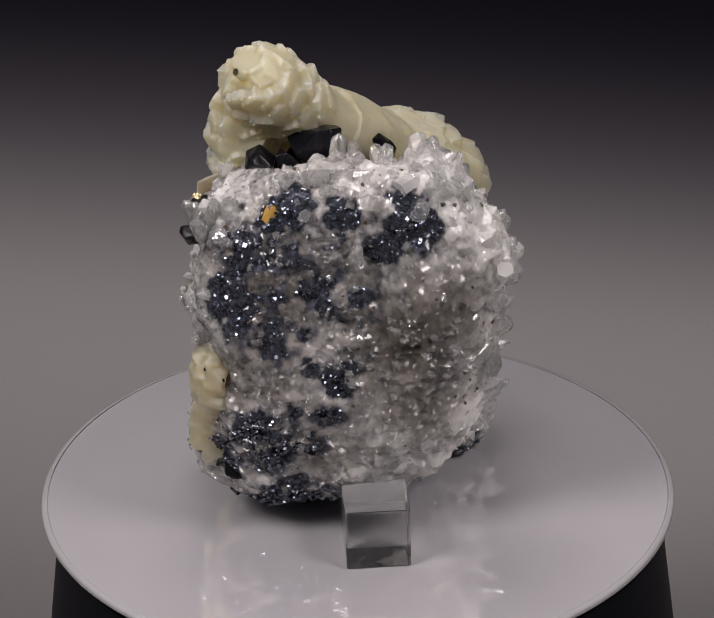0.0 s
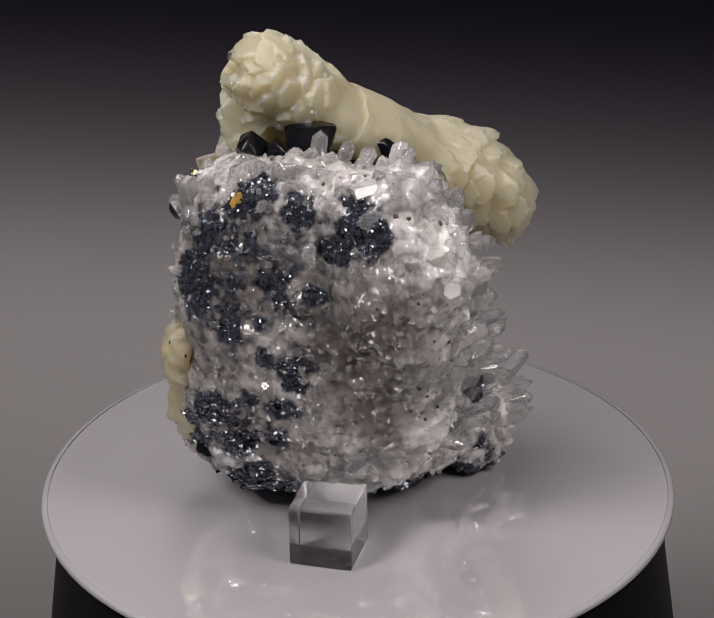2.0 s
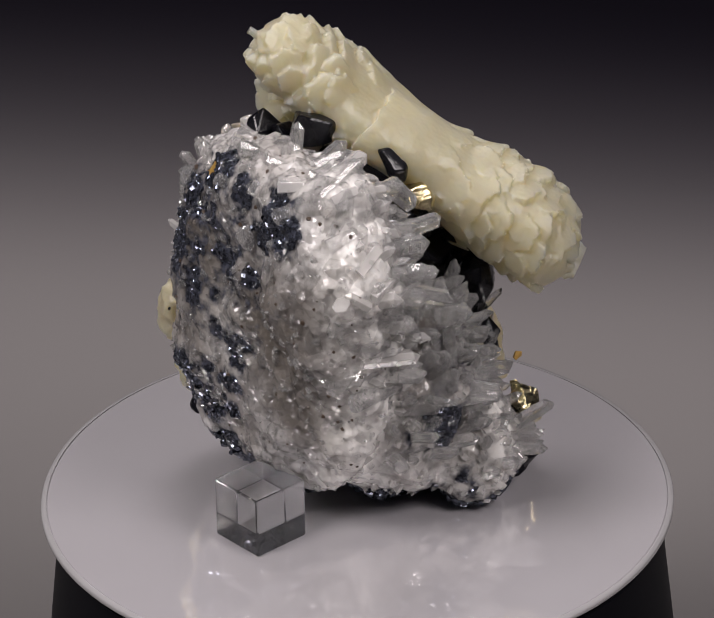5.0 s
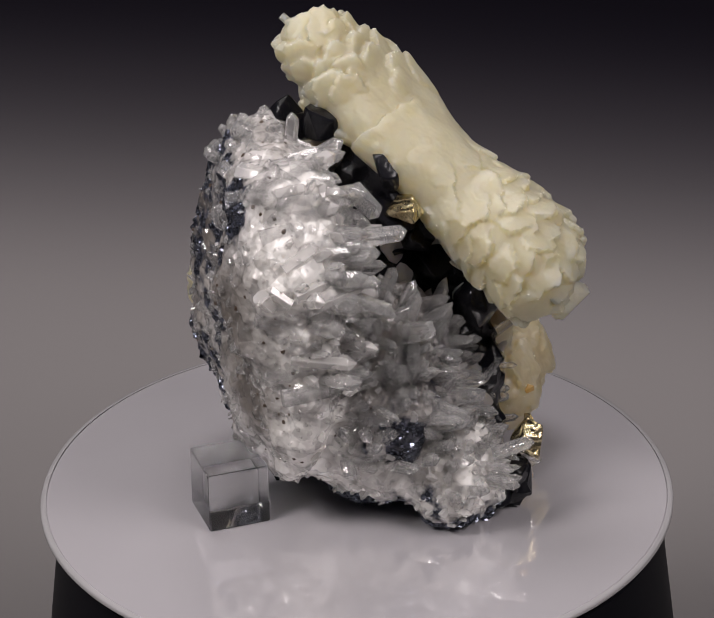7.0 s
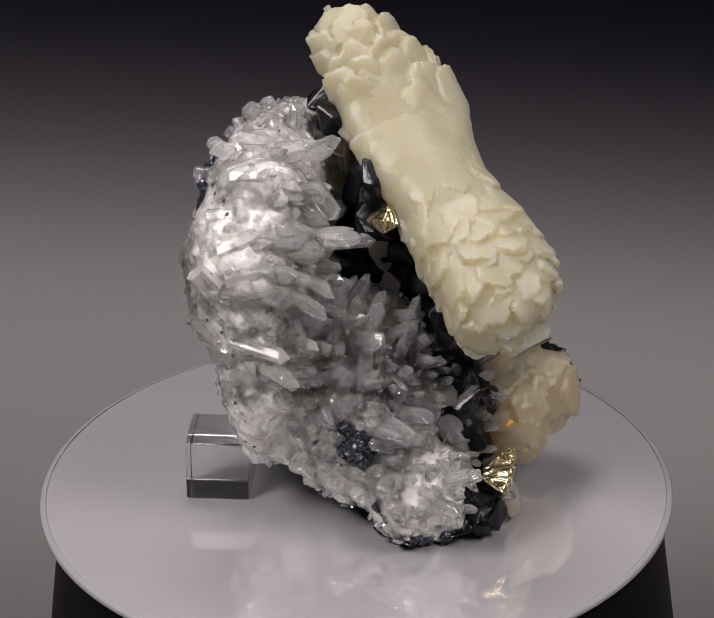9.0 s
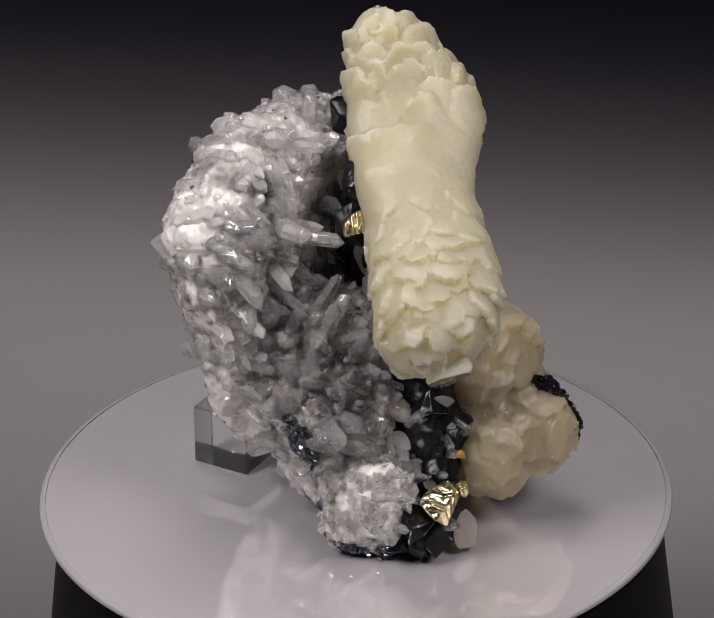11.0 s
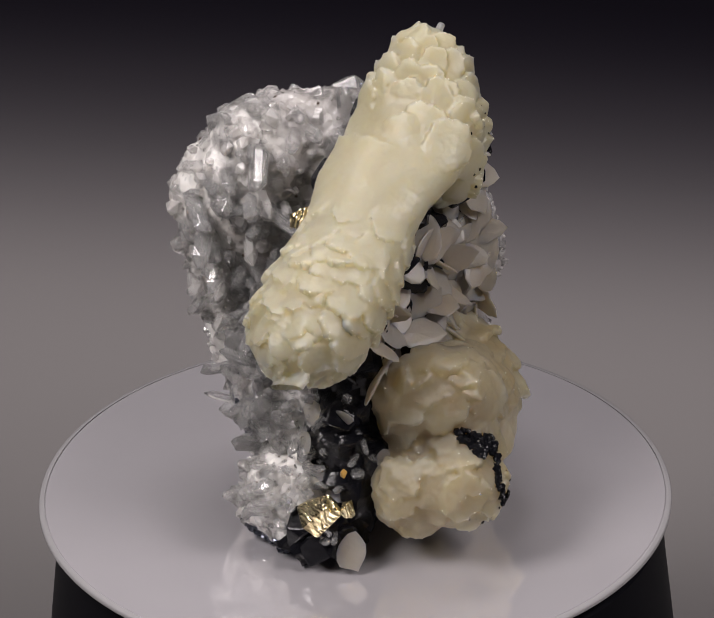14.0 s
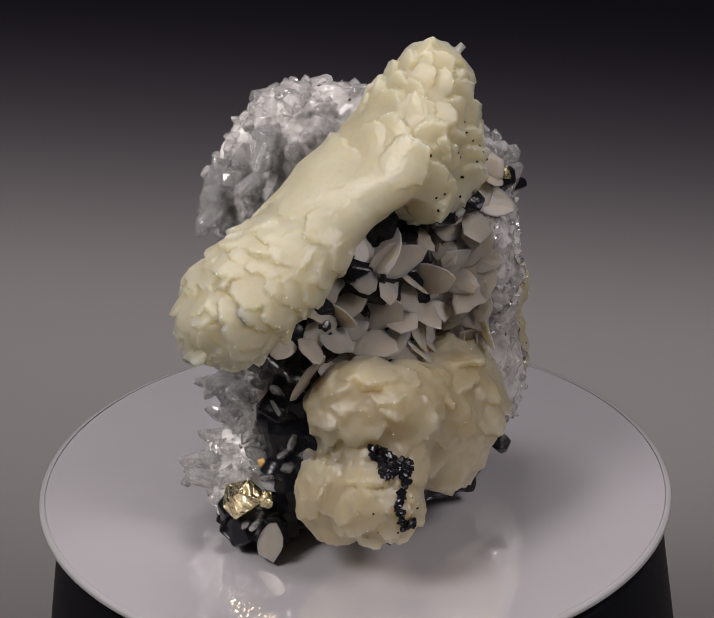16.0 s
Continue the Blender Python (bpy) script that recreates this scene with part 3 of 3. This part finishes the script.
# prisms that lie side by side along the rock's flank
flank = (X > 9) & (Z > 28) & (rock_n[:, 0] > 0.1) & clear
field_of_quartz(rock_v, rock_n, flank & (Y > -13) & (Y < -2), 50, 2.4, (-0.02, 0.95, -0.08), 0.42, 0.22, (0.7, 1.5), (0.9, 1.6), 4.0)
field_of_quartz(rock_v, rock_n, flank & (Y > -19) & (Y < -4), 58, 1.8, (0.0, 0.8, -0.1), 0.5, 0.42, (0.35, 0.9), (0.6, 1.4), 2.6)
field_of_quartz(rock_v, rock_n, (X > 0) & (Y > -12) & (Y < 0) & (Z > 40), 30, 2.2, (0.05, 0.9, -0.1), 0.3, 0.25, (0.8, 1.6), (0.8, 1.4), 3.5)
# the stoutest prisms: place, way, width and length
for k, (at, way, w, h) in enumerate((((17.5, 3.0, 27.5), (-0.35, 0.2, 0.9), 1.3, 1.1), ((19.0, 4.8, 27.8), (-0.3, 0.1, 0.95), 1.1, 1.0), ((13.5, -3.0, 59.5), (0.2, 0.63, -0.75), 1.3, 0.9), ((16.6, -11.5, 55.0), (0.2, 0.9, -0.15), 1.6, 1.5),
                                     ((22.5, -10.0, 50.2), (0.05, 0.9, -0.25), 1.4, 1.3), ((19.2, -11.5, 45.0), (0.25, 0.85, -0.4), 1.4, 1.3), ((15.5, -1.5, 52.0), (0.2, 0.95, 0.1), 1.2, 0.9), ((17.3, -10.5, 51.0), (0.3, 0.95, 0.0), 1.7, 1.5),
                                     ((21.5, -6.5, 45.5), (0.35, 0.85, -0.3), 1.5, 1.2), ((15.5, -1.0, 31.5), (-0.1, 0.2, 0.95), 1.3, 1.0), ((19.0, 17.5, 12.8), (0.3, 0.8, 0.4), 1.1, 1.0), ((19.5, 14.0, 9.6), (0.5, 0.85, -0.05), 1.0, 1.1))):
    put("quartz_crystal", PRISM[(1, 2, 5, 7, 3)[k % 5]], aim(at, way, 37 * k, (w, w, h)), specimen, "long glassy quartz prism")
# shorter ones that bristle from the lower wing and from its tip
field_of_quartz(rock_v, rock_n, (X > 8) & (Y > -6) & (Y < 12) & (Z > 12) & (Z < 42) & (rock_n[:, 2] > -0.3) & clear, 78, 2.1, (0.05, 0.35, 0.4), 0.45, 0.45, (0.6, 1.4), (0.7, 1.4), 2.3, True)
field_of_quartz(rock_v, rock_n, (X > 6) & (Y > 9) & (Z > 5) & (Z < 34) & (rock_n[:, 2] > -0.05) & clear, 84, 1.7, (0.25, 0.45, 0.15), 0.65, 0.32, (0.55, 1.15), (0.5, 1.05), 2.2, True)
# a low fringe along the rock's crest
field_of_quartz(rock_v, rock_n, (Z > 57) & (X > -14) & clear, 36, 2.2, (0.4, 0.7, -0.1), 0.2, 0.35, (0.4, 0.8), (0.7, 1.4), 2.1)
field_of_quartz(rock_v, rock_n, (Z > 49) & (X < -18), 9, 2.2, (-0.1, -0.1, 0.8), 0.2, 0.2, (0.6, 1.0), (0.8, 1.4), 2.5)
field_of_quartz(rock_v, rock_n, (Z > 26) & (Z < 48) & (X < -20), 12, 2.2, (-0.4, -0.3, 0.4), 0.3, 0.4, (0.4, 0.7), (0.5, 0.9), 1.6)
put("quartz_crystal", lump_mesh("quartz_lump", 77, 2.6 * MM, QUARTZ, 16, (1.5, 0.9, 0.9)), aim((-4.7, -15.2, 62.2), (0, 0.2, 1), 0, (1, 1, 1)), specimen, "stout glassy quartz crystal")
put("quartz_crystal", PRISM[2], aim((-2, -9, 60), (0.1, 0.1, 1), 10, (1.1, 1.1, 0.9)), specimen)
put("quartz_crystal", lump_mesh("quartz_lump", 78, 1.9 * MM, QUARTZ, 14, (1, 0.9, 1.2)), aim((1.1, -20.8, 51.2), (0, -0.3, 1), 0), specimen, "stout glassy quartz crystal")
put("quartz_crystal", PRISM[5], aim((12, -3, 49), (-0.3, 0.95, -0.02), 20, (1.0, 1.0, 1.3)), specimen)


# ---- small grains, too many to count ----
def grains(name, v, n, ids, seed, size, mat, label, long=1.5):
    verts, faces = [], []
    r = np.random.default_rng(seed)
    for i in ids:
        d = n[i] * 0.8 + r.normal(size=3) * 0.6
        d /= np.linalg.norm(d)
        u = np.cross(d, r.normal(size=3))
        u /= np.linalg.norm(u)
        w = np.cross(d, u)
        s = r.uniform(*size)
        b = len(verts)
        for k in range(5):
            a = 2 * math.pi * k / 5
            o = (u * math.cos(a) + w * math.sin(a)) * s * r.uniform(0.7, 1.2)
            verts.append(v[i] + o - d * s)
            verts.append(v[i] + o * 0.8 + d * s * long * r.uniform(0.35, 0.8))
        verts.append(v[i] + d * s * long * 1.1 + u * s * 0.3)
        for k in range(5):
            j = (k + 1) % 5
            faces.append((b + 2 * k, b + 2 * j, b + 2 * j + 1, b + 2 * k + 1))
            faces.append((b + 2 * k + 1, b + 2 * j + 1, b + 10))
    me = bpy.data.meshes.new(name)
    me.from_pydata((np.array(verts) * MM).tolist(), [], faces)
    me.materials.append(mat)
    ob = new(name, me)
    ob.parent = specimen
    return tagged(ob, label, kind="stuff")


front = (Y < -6) & (rock_n[:, 1] < 0.35)
grains("quartz_druse", rock_v, rock_n, spread(rock_v, front & clear, 420, 1.1), 3, (0.2, 0.9), QUARTZ, "small glassy quartz grains on the rock", 0.9)
grains("quartz_druse", rock_v, rock_n, spread(rock_v, ~front & clear, 600, 1.1), 4, (0.3, 0.9), QUARTZ_MILKY, "small milky quartz grains on the rock")
grains("needle_druse", rock_v, rock_n, spread(rock_v, front & clear & (Z > 14), 260, 1.5), 15, (0.12, 0.3), QUARTZ, "thin glassy quartz needles on the rock", 3)
grains("needle_druse", rock_v, rock_n, spread(rock_v, (X > 9) & (Y > -9) & (Z > 14) & (Z < 48) & (rock_n[:, 2] > 0.0) & clear, 380, 1.2), 14, (0.14, 0.32), QUARTZ, "thin glassy quartz needles on the rock", 5)
grains("galena_crust", rock_v, rock_n, spread(rock_v, rock_ore_shade > 0.36, 2300, 0.38), 5, (0.12, 0.6), GALENA, "glinting dark grey ore grains on the rock", 0.5)


# ---- plates of calcite ----
def petals(v, n, mask, count, gap, scale, out=1.2):
    """Leaf-shaped plates that stand out from a surface, their tips outwards."""
    for i in spread(v, mask, count, gap):
        d = 0.7 * n[i] + np.array((-0.1, 0.1, 0.35)) + 0.36 * rng.normal(size=3)
        d /= np.linalg.norm(d)
        x = n[i] + np.array((0, 0, -0.3)) + 0.45 * rng.normal(size=3)
        x -= (x @ d) * d
        x /= np.linalg.norm(x)
        s = rng.uniform(*scale)
        m = Matrix(np.array([x, np.cross(d, x), d]).T.tolist()).to_4x4()
        put("calcite_petal", PETAL[rng.integers(len(PETAL))], Matrix.Translation(Vector(v[i] + n[i] * (out - 0.9 * s)) * MM) @ m @ Matrix.Diagonal((s, s, s * rng.uniform(0.8, 1.3), 1)), specimen)


along = (log_v - BRANCH_AT) @ LOG_AXIS[0]
XC, YC, ZC = core_v.T
petals(rock_v, rock_n, (X < -4) & (X > -21) & (Y > -5) & (Z > 28) & (Z < 56), 100, 2.2, (0.6, 1.35))
petals(core_v, core_n, (XC < 3) & (YC > 5) & (ZC > 30) & (ZC < 50), 36, 2.8, (0.8, 1.4))
petals(core_v, core_n, (XC > 3) & (ZC > 36) & (ZC < 48), 9, 3.0, (0.6, 1.0))
petals(core_v, core_n, (XC > -2) & (YC > 14) & (ZC > 7) & (ZC < 30), 9, 2.8, (0.5, 0.8))
field_of_quartz(core_v, core_n, (XC > 1) & (YC > 12) & (ZC > 6) & (ZC < 28), 26, 2.2, (0.1, 0.3, 0.3), 0.6, 0.35, (0.4, 0.8), (0.5, 0.9), 1.2, True)
put("calcite_petal", PETAL[0], aim((7.9, 26.4, 3.5), (0.3, 0.8, 0.25), 80, (0.95, 1.0, 1)), specimen, "pale translucent calcite plate")

# ---- black and brassy crystals ----
for k, (x, y, z, s) in enumerate(((-5.2, -2.4, 62.6, 1.5), (-13.2, -6.1, 60.4, 1.0), (-9.5, -5, 60, 0.8), (9.4, 17.2, 35.4, 1.4), (6.2, 18.0, 32.6, 1.6), (4, 5, 57, 1.2), (5.5, 5, 49.5, 1.3),
                                 (3.5, 9, 46, 1.4), (3, 13, 40, 1.5), (14, 21.5, 6.5, 1.2), (8.5, 23, 5, 1.0), (12.5, 23.5, 4.2, 1.1), (15.5, 19, 4, 1.0), (-4, 13.5, 46.5, 1.2), (-10, 9.5, 49.5, 1.1), (-15, 5, 52, 1.0), (-19, 1, 53, 0.9), (2, 17.5, 40, 1.2), (-22.5, -7.2, 53, 0.9), (-24, -10, 50.5, 0.7), (-23.4, 0, 9.8, 0.6),
                                 (-20.6, -15.2, 15.5, 0.8), (-18.8, -16.4, 13, 0.7), (7.5, 19.5, 24, 1.2))):
    put("sphalerite_crystal", LUMP[k % 6], aim((x, y, z), (0.3, 0.2 * (k % 3), 1), 47 * k, (s, s, s)), specimen)
# a ragged black vein over the calcite
vein = np.zeros(len(low_v), bool)
for k in range(25):
    f = k / 24
    want = np.array((-8.8 - 4.2 * min(1, 3 * f) - 1.6 * f + 0.5 * math.sin(11 * f), 31, 22.4 - 11.5 * max(0, f - 0.15) + 0.4 * math.cos(17 * f)))
    vein |= (((low_v - want) ** 2 * np.array((1, 0, 1))).sum(1) < (0.6 + 0.35 * math.sin(7 * f)) ** 2) & (low_v[:, 1] > 20)
grains("sphalerite_vein", low_v, low_n, spread(low_v, vein, 420, 0.32), 17, (0.25, 0.7), BLACK, "ragged glossy black ore vein on the calcite", 1.0)
for x, y, z, a, b in ((-22.5, -10.5, 52, -0.25, -0.2), (-21, -12, 52.5, 0.1, -0.35), (-23.5, -8.5, 51.5, -0.4, 0.1), (-20.5, -9, 53, 0.15, 0.1), (-22.3, -12.6, 50.8, -0.3, -0.5)):
    put("quartz_crystal", PRISM[5], aim((x, y, z), (a, b, 1), 40 * x, (0.9, 0.9, 0.75 + 0.1 * (x + 22))), specimen)
GOLD = [lump_mesh("pyrite_lump", 31 + s, 3 * MM, PYRITE, 9 + 3 * s) for s in range(3)]
for k, (x, y, z, s) in enumerate(((8.2, 6.2, 52, 1.1), (12.6, 25.2, 10.4, 1.25), (-23.2, -5.8, 54.2, 0.45), (8.2, 26.5, 11.5, 0.5))):
    put("pyrite_crystal", GOLD[k % 3], aim((x, y, z), (0.5, 0.4, 0.8), 70 * k, (s, s, s)), specimen, "brassy striated pyrite crystal")
RUST = [lump_mesh("limonite_grain", 41 + s, 1 * MM, LIMONITE, 14) for s in range(2)]
for k, (x, y, z, s) in enumerate(((-12, -17.0, 57.0, 1.7), (20.6, -14.2, 51.5, 1.0), (9.2, 26.3, 18, 0.9))):
    put("limonite_grain", RUST[k % 2], aim((x, y, z), (0, 0.3, 1), 50 * k, (s, s, s)), specimen, "rust-orange limonite grain")
speck = ((log_v[:, 0] < -15) & (log_v[:, 2] < 68)) 
grains("ore_dust", log_v, log_n, spread(log_v, speck, 26, 1.2), 8, (0.15, 0.4), BLACK, "tiny black ore specks on the calcite", 0.6)
grains("ore_dust", low_v, low_n, spread(low_v, (low_v[:, 1] > 30) & (low_v[:, 2] < 18) & (low_v[:, 0] < -9), 7, 1.6), 9, (0.1, 0.45), BLACK, "tiny black ore specks on the calcite", 0.6)
grains("ore_dust", side_v, side_n, spread(side_v, side_v[:, 2] > 5, 22, 1.0), 10, (0.1, 0.4), BLACK, "tiny black ore specks on the calcite", 0.6)
grains("ore_dust", rock_v, rock_n, spread(rock_v, clear & (Z > 12), 190, 1.6), 11, (0.15, 0.45), RUSTY_BLACK, "tiny dark brown specks on the quartz", 0.6)
rim = (along > 9) | (along < -5)
grains("calcite_glitter", log_v, log_n, spread(log_v, rim & (convex("calcite_branch") > 0.035), 620, 0.5), 12, (0.03, 0.15), SPARK, "tiny glinting facets on the calcite rims", 0.8)
grains("calcite_glitter", low_v, low_n, spread(low_v, (low_n[:, 1] > -0.3) & (convex("calcite_base") > 0.045), 260, 0.6), 13, (0.03, 0.14), SPARK, "tiny glinting facets on the calcite rims", 0.8)


# ---- what turns ----
def motions():
    rows = [i * 0.5 for i in range(33)]
    walk(disc, [(t, pose(0.0001 + 0.0002 * math.cos(radians(turn(t))), DISC_Y + 0.0003 * math.sin(radians(turn(t))), 0, 0, 0, turn(t))) for t in rows])
    walk(specimen, [(t, pose(0, 0, 0, 0, 0, turn(t))) for t in rows])
    at = pose(0.00308, -0.02123, 0.0001, 0, 0, 3.88)
    walk(cube, [(t, pose(0, 0, 0, 0, 0, turn(t)) @ at) for t in rows])


motions()
